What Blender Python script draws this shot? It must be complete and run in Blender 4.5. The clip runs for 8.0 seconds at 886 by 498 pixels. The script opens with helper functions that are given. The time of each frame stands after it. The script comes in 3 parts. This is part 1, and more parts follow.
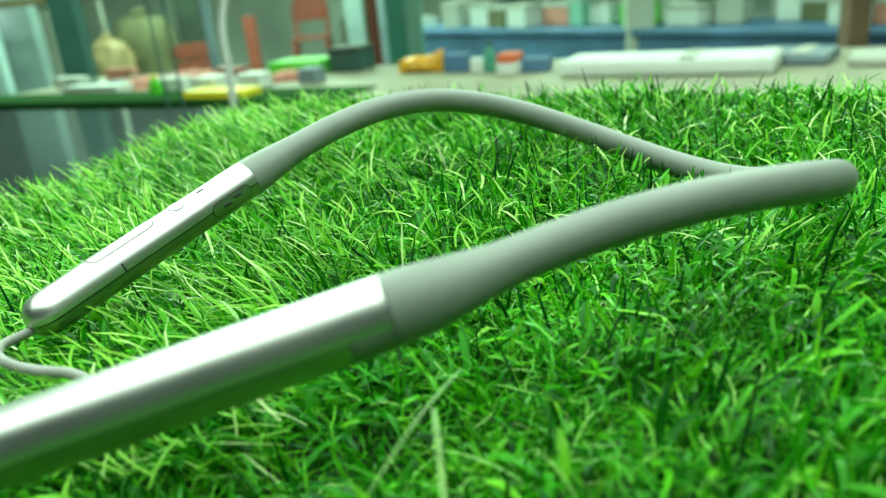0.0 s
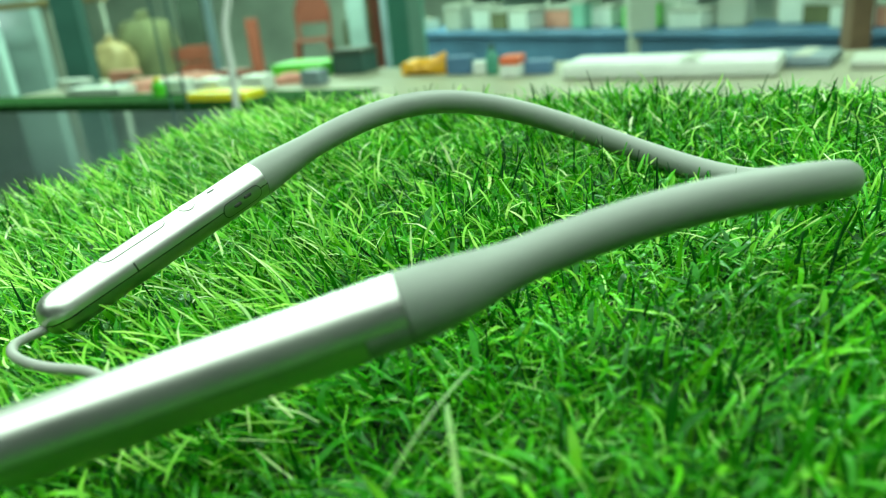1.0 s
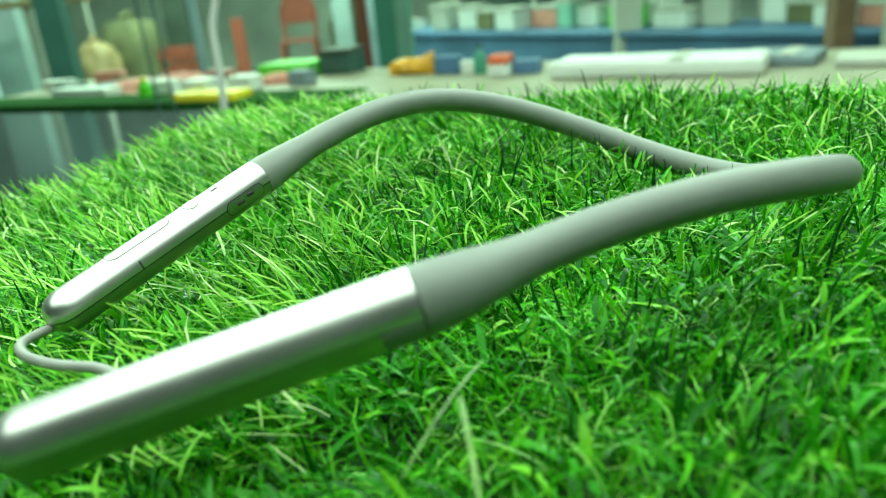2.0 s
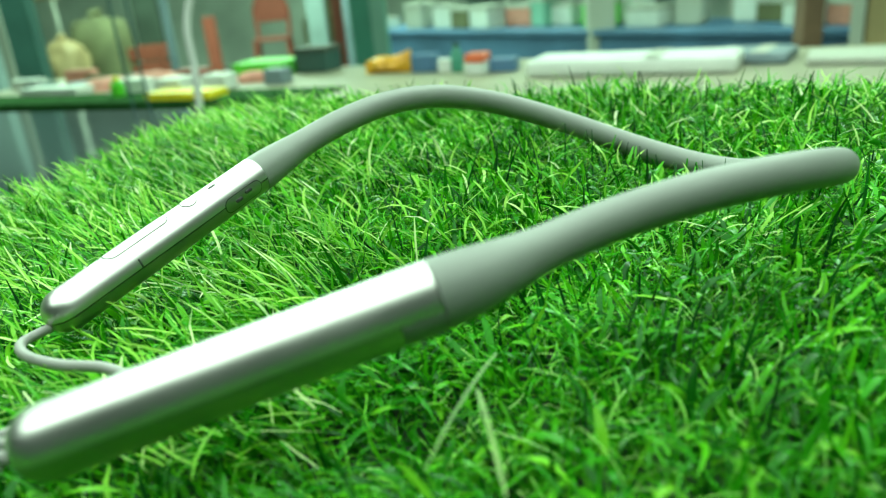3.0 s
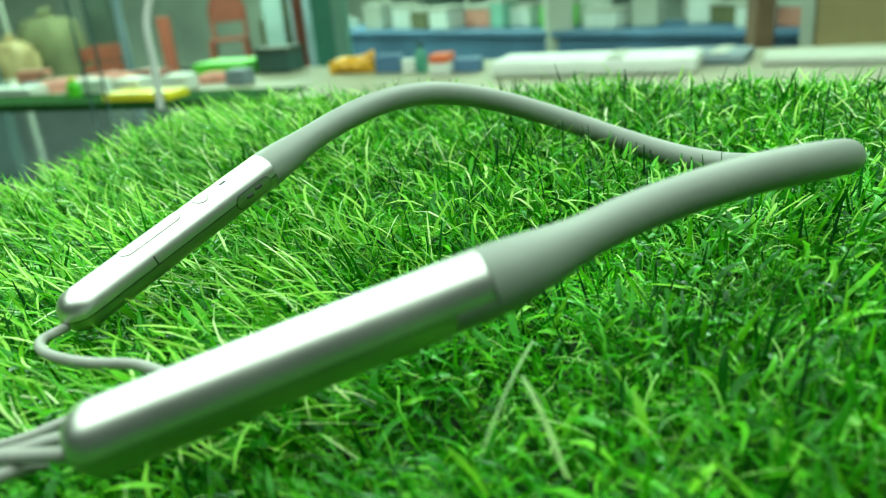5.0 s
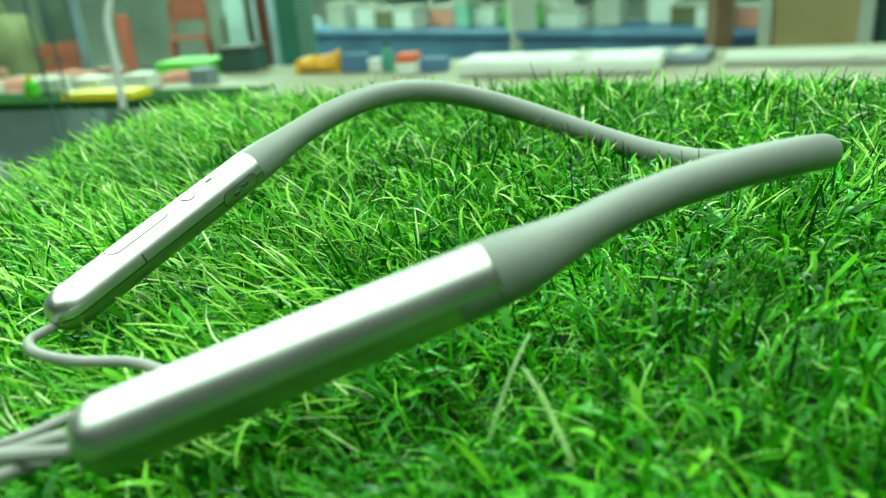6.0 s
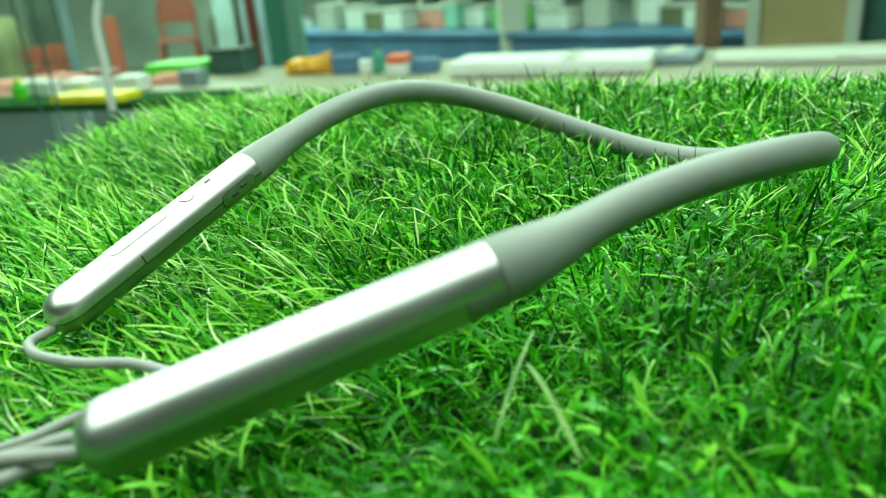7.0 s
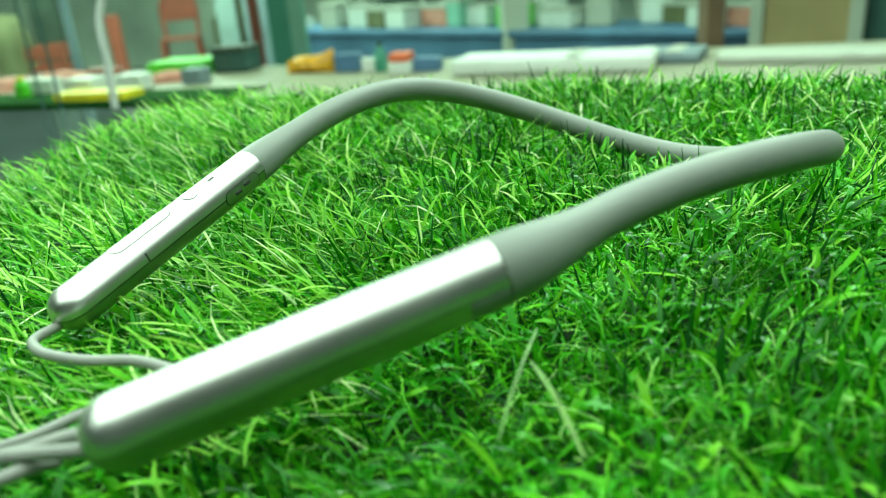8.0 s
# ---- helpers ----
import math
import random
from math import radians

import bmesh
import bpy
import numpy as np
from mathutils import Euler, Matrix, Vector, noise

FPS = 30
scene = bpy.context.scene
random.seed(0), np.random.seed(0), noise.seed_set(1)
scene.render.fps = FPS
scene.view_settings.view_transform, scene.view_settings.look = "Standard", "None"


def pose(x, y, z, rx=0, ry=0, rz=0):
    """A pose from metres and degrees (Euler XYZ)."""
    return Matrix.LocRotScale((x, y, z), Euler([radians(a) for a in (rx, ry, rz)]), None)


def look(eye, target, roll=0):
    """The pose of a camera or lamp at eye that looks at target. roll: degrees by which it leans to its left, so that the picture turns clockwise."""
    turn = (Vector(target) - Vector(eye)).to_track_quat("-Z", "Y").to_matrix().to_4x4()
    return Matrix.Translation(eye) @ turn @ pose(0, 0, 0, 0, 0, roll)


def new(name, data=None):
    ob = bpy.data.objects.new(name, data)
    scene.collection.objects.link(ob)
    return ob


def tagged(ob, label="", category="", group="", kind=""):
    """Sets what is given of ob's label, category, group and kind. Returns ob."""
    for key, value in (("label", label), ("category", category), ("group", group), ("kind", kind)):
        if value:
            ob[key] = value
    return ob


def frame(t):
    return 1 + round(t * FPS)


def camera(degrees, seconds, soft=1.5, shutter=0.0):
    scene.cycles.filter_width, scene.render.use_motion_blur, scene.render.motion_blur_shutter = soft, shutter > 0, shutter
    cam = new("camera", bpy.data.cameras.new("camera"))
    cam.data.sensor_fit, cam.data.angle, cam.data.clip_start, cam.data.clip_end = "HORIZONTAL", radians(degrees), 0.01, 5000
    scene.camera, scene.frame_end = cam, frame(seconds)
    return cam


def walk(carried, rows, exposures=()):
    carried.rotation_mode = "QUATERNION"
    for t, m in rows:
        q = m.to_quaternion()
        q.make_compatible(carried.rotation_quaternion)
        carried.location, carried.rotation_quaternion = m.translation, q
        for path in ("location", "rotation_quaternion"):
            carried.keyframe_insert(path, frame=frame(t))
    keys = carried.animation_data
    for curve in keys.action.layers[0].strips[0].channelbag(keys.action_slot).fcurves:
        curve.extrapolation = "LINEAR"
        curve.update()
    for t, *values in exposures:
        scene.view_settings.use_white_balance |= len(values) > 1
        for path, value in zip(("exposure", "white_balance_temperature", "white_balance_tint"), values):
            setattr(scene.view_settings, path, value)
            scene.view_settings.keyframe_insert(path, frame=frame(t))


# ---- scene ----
cam = camera(61.61, 8.0, soft=1.1)
PATH = [
    (0, (0.00449, 0.03738, 0.07168), (-0.0821, 1.9083, -0.6298), -5.54),
    (0.5, (0.00323, 0.03775, 0.07186), (-0.0862, 1.9054, -0.6381), -5.78),
    (1, (0.00265, 0.03562, 0.07183), (-0.0878, 1.9087, -0.6234), -5.53),
    (2.5, (-0.00490, 0.03329, 0.07200), (-0.0294, 1.9057, -0.6304), -5.55),
    (3, (-0.00848, 0.03299, 0.07191), (-0.0000, 1.9036, -0.6358), -5.38),
    (3.5, (-0.01220, 0.03239, 0.07188), (0.0112, 1.9014, -0.6397), -5.24),
    (4, (-0.01588, 0.03180, 0.07193), (0.0355, 1.9000, -0.6403), -5.05),
    (5.3, (-0.02542, 0.03139, 0.07203), (0.1233, 1.8741, -0.6367), -4.60),
    (5.5, (-0.02696, 0.03260, 0.07194), (0.1499, 1.8859, -0.6588), -4.28),
    (6, (-0.02949, 0.03010, 0.07207), (0.1776, 1.8838, -0.6497), -4.44),
    (6.5, (-0.03126, 0.03014, 0.07195), (0.1898, 1.8814, -0.6518), -4.45),
    (7, (-0.03195, 0.03017, 0.07186), (0.1999, 1.8814, -0.6487), -4.55),
    (7.5, (-0.03234, 0.03024, 0.07178), (0.1953, 1.8803, -0.6532), -4.49),
    (8, (-0.03229, 0.03019, 0.07181), (0.1937, 1.8808, -0.6522), -4.54),
]
walk(cam, [(t, look(eye, target, roll)) for t, eye, target, roll in PATH])

# a phone lens wide open: sharp on the earphones, soft behind
cam.data.dof.use_dof = True
cam.data.dof.focus_distance = 0.212
cam.data.dof.aperture_fstop = 12.0

# ---------------------------------------------------------------- light
world = bpy.data.worlds.new("world")
scene.world = world
world.use_nodes = True
world.node_tree.nodes["Background"].inputs[0].default_value = (0.75, 0.9, 0.8, 1)
world.node_tree.nodes["Background"].inputs[1].default_value = 0.02
scene.view_settings.exposure = -0.1


def area_lamp(x, y, z, sx, sy, watts, color=(0.60, 1.0, 0.71)):
    data = bpy.data.lights.new("ceiling_lamp", "AREA")
    data.shape, data.size, data.size_y, data.energy, data.color = "RECTANGLE", sx, sy, watts, color
    ob = new("ceiling_lamp", data)
    ob.matrix_world = pose(x, y, z)
    return ob


CEIL = 1.75
LAMPS = [(-1.7, 3.2, 1.8, 0.5, 110.0), (1.6, 2.6, 1.8, 0.5, 75.0), (-1.5, 6.0, 2.4, 0.5, 180.0), (1.8, 6.0, 2.4, 0.5, 125.0)]
for lx, ly, sx, sy, watts in LAMPS:
    area_lamp(lx, ly, CEIL - 0.075, sx, sy, watts)
# the wide panel that hangs over the tables
HZ = 0.80
PANELS = [(0.0, 0.42, 1.9, 1.5, 17.0)]
for lx, ly, sx, sy, watts in PANELS:
    area_lamp(lx, ly, HZ, sx, sy, watts)


# ---------------------------------------------------------------- materials
def mat(name, rgb, rough=0.5, metal=0.0, var=0.15, scale=30.0, bump=0.0, bump_scale=200.0, spec=0.5, coat=0.0):
    m = bpy.data.materials.new(name)
    m.use_nodes = True
    nt = m.node_tree
    b = nt.nodes["Principled BSDF"]
    b.inputs["Roughness"].default_value, b.inputs["Metallic"].default_value = rough, metal
    b.inputs["Specular IOR Level"].default_value = spec
    b.inputs["Coat Weight"].default_value = coat
    tc = nt.nodes.new("ShaderNodeTexCoord")
    n1 = nt.nodes.new("ShaderNodeTexNoise")
    n1.inputs["Scale"].default_value, n1.inputs["Detail"].default_value = scale, 6.0
    nt.links.new(tc.outputs["Object"], n1.inputs["Vector"])
    ramp = nt.nodes.new("ShaderNodeValToRGB")
    ramp.color_ramp.elements[0].position, ramp.color_ramp.elements[1].position = 0.3, 0.7
    ramp.color_ramp.elements[0].color = (*[c * (1 - var) for c in rgb], 1)
    ramp.color_ramp.elements[1].color = (*[min(1, c * (1 + var)) for c in rgb], 1)
    nt.links.new(n1.outputs["Fac"], ramp.inputs["Fac"])
    nt.links.new(ramp.outputs["Color"], b.inputs["Base Color"])
    rr = nt.nodes.new("ShaderNodeMapRange")
    rr.inputs["To Min"].default_value, rr.inputs["To Max"].default_value = max(0.02, rough * 0.85), min(1, rough * 1.15)
    nt.links.new(n1.outputs["Fac"], rr.inputs["Value"])
    nt.links.new(rr.outputs["Result"], b.inputs["Roughness"])
    if bump:
        n2 = nt.nodes.new("ShaderNodeTexNoise")
        n2.inputs["Scale"].default_value, n2.inputs["Detail"].default_value = bump_scale, 4.0
        nt.links.new(tc.outputs["Object"], n2.inputs["Vector"])
        bp = nt.nodes.new("ShaderNodeBump")
        bp.inputs["Strength"].default_value, bp.inputs["Distance"].default_value = bump, 0.3 / bump_scale
        nt.links.new(n2.outputs["Fac"], bp.inputs["Height"])
        nt.links.new(bp.outputs["Normal"], b.inputs["Normal"])
    return m


def grass_mat(name, stops, rough=0.28, through_light=0.35):
    """Plastic turf: a colour for each blade, part of the light passes through."""
    m = bpy.data.materials.new(name)
    m.use_nodes = True
    nt = m.node_tree
    b, out = nt.nodes["Principled BSDF"], nt.nodes["Material Output"]
    geo = nt.nodes.new("ShaderNodeNewGeometry")
    ramp = nt.nodes.new("ShaderNodeValToRGB")
    els = ramp.color_ramp.elements
    while len(els) < len(stops):
        els.new(0.5)
    for e, (p, c) in zip(els, stops):
        e.position, e.color = p, (*c, 1)
    nt.links.new(geo.outputs["Random Per Island"], ramp.inputs["Fac"])
    tc = nt.nodes.new("ShaderNodeTexCoord")
    big = nt.nodes.new("ShaderNodeTexNoise")
    big.inputs["Scale"].default_value, big.inputs["Detail"].default_value = 14.0, 3.0
    nt.links.new(tc.outputs["Object"], big.inputs["Vector"])
    hsv = nt.nodes.new("ShaderNodeHueSaturation")
    mr = nt.nodes.new("ShaderNodeMapRange")
    mr.inputs["From Min"].default_value, mr.inputs["From Max"].default_value = 0.3, 0.7
    mr.inputs["To Min"].default_value, mr.inputs["To Max"].default_value = 0.75, 1.3
    nt.links.new(big.outputs["Fac"], mr.inputs["Value"])
    nt.links.new(mr.outputs["Result"], hsv.inputs["Value"])
    nt.links.new(ramp.outputs["Color"], hsv.inputs["Color"])
    nt.links.new(hsv.outputs["Color"], b.inputs["Base Color"])
    b.inputs["Roughness"].default_value = rough
    b.inputs["Specular IOR Level"].default_value = 0.14
    tr = nt.nodes.new("ShaderNodeBsdfTranslucent")
    nt.links.new(hsv.outputs["Color"], tr.inputs["Color"])
    mix = nt.nodes.new("ShaderNodeMixShader")
    mix.inputs[0].default_value = through_light
    nt.links.new(b.outputs[0], mix.inputs[1])
    nt.links.new(tr.outputs[0], mix.inputs[2])
    nt.links.new(mix.outputs[0], out.inputs["Surface"])
    return m


def glow(name, rgb, strength):
    m = bpy.data.materials.new(name)
    m.use_nodes = True
    b = m.node_tree.nodes["Principled BSDF"]
    b.inputs["Base Color"].default_value = (*rgb, 1)
    b.inputs["Emission Color"].default_value = (*rgb, 1)
    b.inputs["Emission Strength"].default_value = strength
    return m


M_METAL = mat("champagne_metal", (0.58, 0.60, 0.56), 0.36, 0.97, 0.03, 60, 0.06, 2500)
# same metal, darkened in colour for the underside's shade and dark grass reflection
M_METAL_SHADED = mat("champagne_metal_shaded", (0.38, 0.39, 0.365), 0.36, 1.0, 0.03, 60, 0.05, 2500)
M_RUBBER = mat("grey_silicone", (0.205, 0.235, 0.207), 0.5, 0.0, 0.05, 90, 0.12, 3000, 0.4)
M_CABLE = mat("grey_cable", (0.26, 0.27, 0.245), 0.5, 0.0, 0.06, 120, 0.1, 2500)
M_GAP = mat("dark_gap", (0.03, 0.035, 0.03), 0.6)
M_BLADE = grass_mat("turf_blade", [(0.0, (0.003, 0.065, 0.003)), (0.25, (0.008, 0.14, 0.003)), (0.6, (0.026, 0.28, 0.004)), (0.88, (0.085, 0.44, 0.008)), (1.0, (0.20, 0.56, 0.03))], 0.2, 0.25)
M_THATCH = grass_mat("turf_thatch", [(0.0, (0.008, 0.14, 0.003)), (0.5, (0.04, 0.38, 0.006)), (0.85, (0.14, 0.55, 0.02)), (1.0, (0.38, 0.70, 0.18))], 0.24, 0.2)
M_PALEFIBRE = grass_mat("pale_turf_fibre", [(0.0, (0.05, 0.34, 0.008)), (0.5, (0.19, 0.52, 0.04)), (0.8, (0.32, 0.62, 0.09)), (0.95, (0.52, 0.74, 0.28)), (1.0, (0.64, 0.78, 0.44))], 0.28, 0.25)
# upright blades seen from their shaded side, the shade put into the colour
M_SHADEBLADE = grass_mat("shaded_turf_blade", [(0.0, (0.002, 0.03, 0.006)), (1.0, (0.006, 0.10, 0.008))], 0.35, 0.15)
M_STRAW = mat("dry_straw", (0.17, 0.34, 0.07), 0.45, 0, 0.25, 400)
M_STRAW_2 = mat("greenish_straw", (0.13, 0.30, 0.05), 0.45, 0, 0.25, 400)
M_BACKING = mat("turf_backing", (0.012, 0.04, 0.01), 0.9, 0, 0.3, 200, 0.4, 900)
M_DARKGLASS = mat("dark_glossy_top", (0.03, 0.045, 0.045), 0.08, 0, 0.3, 6, 0.0, 200, 0.6)
M_CREAM = mat("cream_laminate", (0.27, 0.27, 0.18), 0.5, 0, 0.2, 8)
M_FLOOR = mat("grey_floor", (0.14, 0.16, 0.14), 0.35, 0, 0.3, 3)
M_WALL = mat("grey_green_wall", (0.42, 0.50, 0.42), 0.8, 0, 0.35, 1.2)
M_CEIL = mat("white_ceiling", (0.75, 0.78, 0.74), 0.9, 0, 0.05, 2)
M_TEAL = mat("teal_paint", (0.06, 0.30, 0.21), 0.4, 0, 0.15, 8)
M_TEAL_L = mat("pale_teal_paint", (0.22, 0.48, 0.37), 0.35, 0, 0.1, 8)
M_DTEAL = mat("dark_teal_paint", (0.035, 0.10, 0.085), 0.4, 0, 0.2, 5)
M_RED = mat("red_plastic", (0.30, 0.08, 0.05), 0.4, 0, 0.12, 9)
M_CORAL = mat("coral_red_plastic", (0.75, 0.16, 0.07), 0.4, 0, 0.12, 9)
M_YEL = mat("yellow_plastic", (0.85, 0.72, 0.02), 0.4, 0, 0.1, 30)
M_GREEN = mat("lime_plastic", (0.10, 0.62, 0.03), 0.4, 0, 0.1, 30)
M_ORANGE = mat("orange_foil", (0.9, 0.42, 0.03), 0.3, 0, 0.25, 40)
M_WHITE = mat("white_plastic", (0.66, 0.72, 0.66), 0.45, 0, 0.06, 20)
M_BLUE = mat("blue_laminate", (0.08, 0.18, 0.31), 0.5, 0, 0.3, 3)
M_SLATE = mat("slate_laminate", (0.18, 0.25, 0.28), 0.5, 0, 0.2, 3)
# pale blue stands in for a lit area below the small lamp
M_PALEBLUE = mat("pale_blue_lit_area", (0.5, 0.68, 0.66), 0.5, 0, 0.1, 5)
M_PINK = mat("salmon_cloth", (0.62, 0.27, 0.2), 0.8, 0, 0.15, 40)
M_OLIVE = mat("olive_cloth", (0.12, 0.13, 0.06), 0.9, 0, 0.3, 5)
M_RUNNER = mat("dark_green_cloth", (0.018, 0.075, 0.018), 1.0, 0, 0.3, 60, spec=0.03)
M_MIST = mat("mist_blue_paint", (0.30, 0.41, 0.40), 0.5, 0, 0.2, 3)
M_TAN = mat("tan_wood", (0.36, 0.27, 0.13), 0.55, 0, 0.2, 4)
M_BROWN = mat("brown_wood", (0.20, 0.12, 0.075), 0.5, 0, 0.3, 6)
M_PALE = mat("pale_column_paint", (0.42, 0.45, 0.38), 0.6, 0, 0.12, 4)
M_DARK = mat("dark_green_paint", (0.045, 0.07, 0.05), 0.6, 0, 0.3, 4)
M_STEEL = mat("steel", (0.5, 0.5, 0.48), 0.35, 1.0, 0.1, 20)
M_LAMP = glow("lamp_diffuser", (0.93, 1.0, 0.94), 2.5)


# ---------------------------------------------------------------- builders
def mesh_ob(name, bm, material, smooth=False):
    me = bpy.data.meshes.new(name)
    bmesh.ops.recalc_face_normals(bm, faces=bm.faces)
    bm.to_mesh(me)
    bm.free()
    me.materials.append(material)
    if smooth:
        me.polygons.foreach_set("use_smooth", [True] * len(me.polygons))
        me.set_sharp_from_angle(angle=radians(42))
    return new(name, me)


def part(name, bm, material, parent, label="", smooth=False):
    ob = mesh_ob(name, bm, material, smooth)
    ob.parent = parent
    return tagged(ob, label)


def thing(name, m, label, category, group="", kind=""):
    ob = new(name)
    ob.empty_display_size = 0.02
    ob.matrix_world = m
    return tagged(ob, label, category, group, kind)


def box(sx, sy, sz, at=(0, 0, 0), bevel=0.0, rot=None, taper=1.0):
    """A box standing on its origin, with rounded edges; taper narrows the top."""
    bm = bmesh.new()
    bmesh.ops.create_cube(bm, size=1)
    for v in bm.verts:
        k = taper if v.co.z > 0 else 1.0
        v.co = Vector((v.co.x * sx * k, v.co.y * sy * k, (v.co.z + 0.5) * sz))
    if bevel:
        bmesh.ops.bevel(bm, geom=bm.edges[:], offset=bevel, segments=2, affect="EDGES", profile=0.5)
    m = Matrix.Translation(at) @ (rot or Matrix.Identity(4))
    bmesh.ops.transform(bm, matrix=m, verts=bm.verts)
    return bm


def sweep(points, radii, n=10, caps=True, squash=1.0):
    """A round tube along points, each with its radius."""
    bm = bmesh.new()
    pts = [Vector(p) for p in points]
    rings, up = [], Vector((0.13, 0.21, 1)).normalized()
    for i, p in enumerate(pts):
        d = (pts[min(i + 1, len(pts) - 1)] - pts[max(i - 1, 0)]).normalized()
        up = (up - up.dot(d) * d).normalized()
        side = d.cross(up)
        r = float(radii[i]) if hasattr(radii, "__len__") else radii
        rings.append([bm.verts.new(p + r * (math.cos(a) * side + squash * math.sin(a) * up)) for a in (2 * math.pi * k / n for k in range(n))])
    for a, b in zip(rings, rings[1:]):
        for k in range(n):
            bm.faces.new((a[k], a[(k + 1) % n], b[(k + 1) % n], b[k]))
    if caps:
        bm.faces.new(rings[0][::-1])
        bm.faces.new(rings[-1])
    return bm


def spline(points, steps, t0=None, t1=None):
    """A smooth curve through points, with the given end directions."""
    p = np.array(points, float)
    n = len(p)
    h = np.linalg.norm(np.diff(p, axis=0), axis=1)
    u0 = (p[1] - p[0]) / h[0] if t0 is None else np.array(t0) / np.linalg.norm(t0)
    u1 = (p[-1] - p[-2]) / h[-1] if t1 is None else np.array(t1) / np.linalg.norm(t1)
    a, b = np.zeros((n, n)), np.zeros((n, p.shape[1]))
    a[0, 0] = a[-1, -1] = 1
    b[0], b[-1] = u0, u1
    for i in range(1, n - 1):
        a[i, i - 1], a[i, i], a[i, i + 1] = 1 / h[i - 1], 2 / h[i - 1] + 2 / h[i], 1 / h[i]
        b[i] = 3 * ((p[i] - p[i - 1]) / h[i - 1] ** 2 + (p[i + 1] - p[i]) / h[i] ** 2)
    t, out = np.linalg.solve(a, b), []
    for i in range(n - 1):
        s = np.linspace(0, 1, steps, endpoint=False)[:, None]
        out.append((2 * s**3 - 3 * s**2 + 1) * p[i] + (s**3 - 2 * s**2 + s) * h[i] * t[i] + (3 * s**2 - 2 * s**3) * p[i + 1] + (s**3 - s**2) * h[i] * t[i + 1])
    out.append(p[-1:])
    return np.concatenate(out)


# ---------------------------------------------------------------- the room
FLOOR = -0.9


def slab(name, x0, x1, y0, y1, z0, z1, material):
    return tagged(mesh_ob(name, box(x1 - x0, y1 - y0, z1 - z0, ((x0 + x1) / 2, (y0 + y1) / 2, z0)), material), kind="structure")


slab("floor", -6.2, 6.2, -1.2, 10.2, FLOOR - 0.1, FLOOR, M_FLOOR)
slab("ceiling", -6.2, 6.2, -1.2, 10.2, CEIL, CEIL + 0.1, M_CEIL)
slab("wall_north", -6.0, 6.0, 10.0, 10.2, FLOOR, CEIL, M_WALL)
# unseen dark wall added close behind the camera to cut front fill light
slab("fill_block_south", -6.0, 6.0, -1.2, -1.0, FLOOR, CEIL, M_DARK)
slab("wall_west", -6.2, -6.0, -1.2, 10.2, FLOOR, CEIL, M_WALL)
slab("wall_east", 6.0, 6.2, -1.2, 10.2, FLOOR, CEIL, M_WALL)

for lx, ly, sx, sy, watts in LAMPS:
    light = thing("ceiling_light", pose(lx, ly, CEIL), "white ceiling light with a long glowing diffuser", "ceiling light", "ceiling lights")
    part("housing", box(sx + 0.06, sy + 0.06, 0.05, (0, 0, -0.05), 0.006), M_WHITE, light)
    part("diffuser", box(sx, sy, 0.012, (0, 0, -0.0625), 0.004), M_LAMP, light, "glowing white diffuser")
for lx, ly, sx, sy, watts in PANELS:
    light = thing("hanging_light", pose(lx, ly, HZ), "wide white light panel hanging over the tables", "pendant light")
    part("housing", box(sx + 0.03, sy + 0.03, 0.04, (0, 0, 0.015), 0.006), M_WHITE, light)
    part("diffuser", box(sx, sy, 0.010, (0, 0, 0.003), 0.003), M_LAMP, light, "glowing white diffuser")
    for side in (-0.6, 0.6):
        part("suspension", sweep([(side, 0, 0.05), (side, 0, CEIL - HZ)], 0.003, 8), M_STEEL, light)

# ---------------------------------------------------------------- the glossy table under the turf
TOP = -0.045
table = thing("glossy_table", pose(0.045, 0.10, FLOOR, 0, 0, -24), "dark glossy table carrying the artificial turf mat", "table")
part("tabletop", box(2.4, 1.1, 0.03, (0, 0, TOP - FLOOR - 0.03), 0.004), M_DARKGLASS, table, "dark reflecting tabletop")
for sx in (-1, 1):
    for sy in (-1, 1):
        part("leg", box(0.05, 0.05, TOP - FLOOR - 0.032, (sx * 1.12, sy * 0.48, 0), 0.004), M_DARK, table)


# ---------------------------------------------------------------- earphones
NEAR_END, NEAR_SEAM = (-0.0709, 0.1314, 0.0096), (-0.0098, 0.1434, 0.0223)
FAR_END, FAR_SEAM = (-0.0990, 0.1975, 0.0033), (-0.0601, 0.2453, 0.0199)
BEND = [NEAR_SEAM, (0.0181, 0.1578, 0.0257), (0.0487, 0.1675, 0.0286), (0.0774, 0.1847, 0.0248), (0.0916, 0.2152, 0.0151),
        (0.0982, 0.2466, 0.0051), (0.0885, 0.2773, -0.0004), (0.063, 0.3011, 0.0057), (0.0297, 0.3101, 0.0188), (-0.0045, 0.3013, 0.0289), (-0.0335, 0.2762, 0.0287), FAR_SEAM]
R_NEAR, R_FAR, R_TUBE = 0.00602, 0.0055, 0.00407
tube_line = spline(BEND, 14, np.subtract(NEAR_SEAM, NEAR_END), np.subtract(FAR_END, FAR_SEAM))
run = np.concatenate([[0], np.cumsum(np.linalg.norm(np.diff(tube_line, axis=0), axis=1))])
ease = np.clip(np.minimum(run, run[-1] - run) / 0.024, 0, 1)
r_end = np.where(run < run[-1] / 2, R_NEAR, R_FAR) * 1.01
tube_rad = r_end + (R_TUBE - r_end) * ease**2 * (3 - 2 * ease)


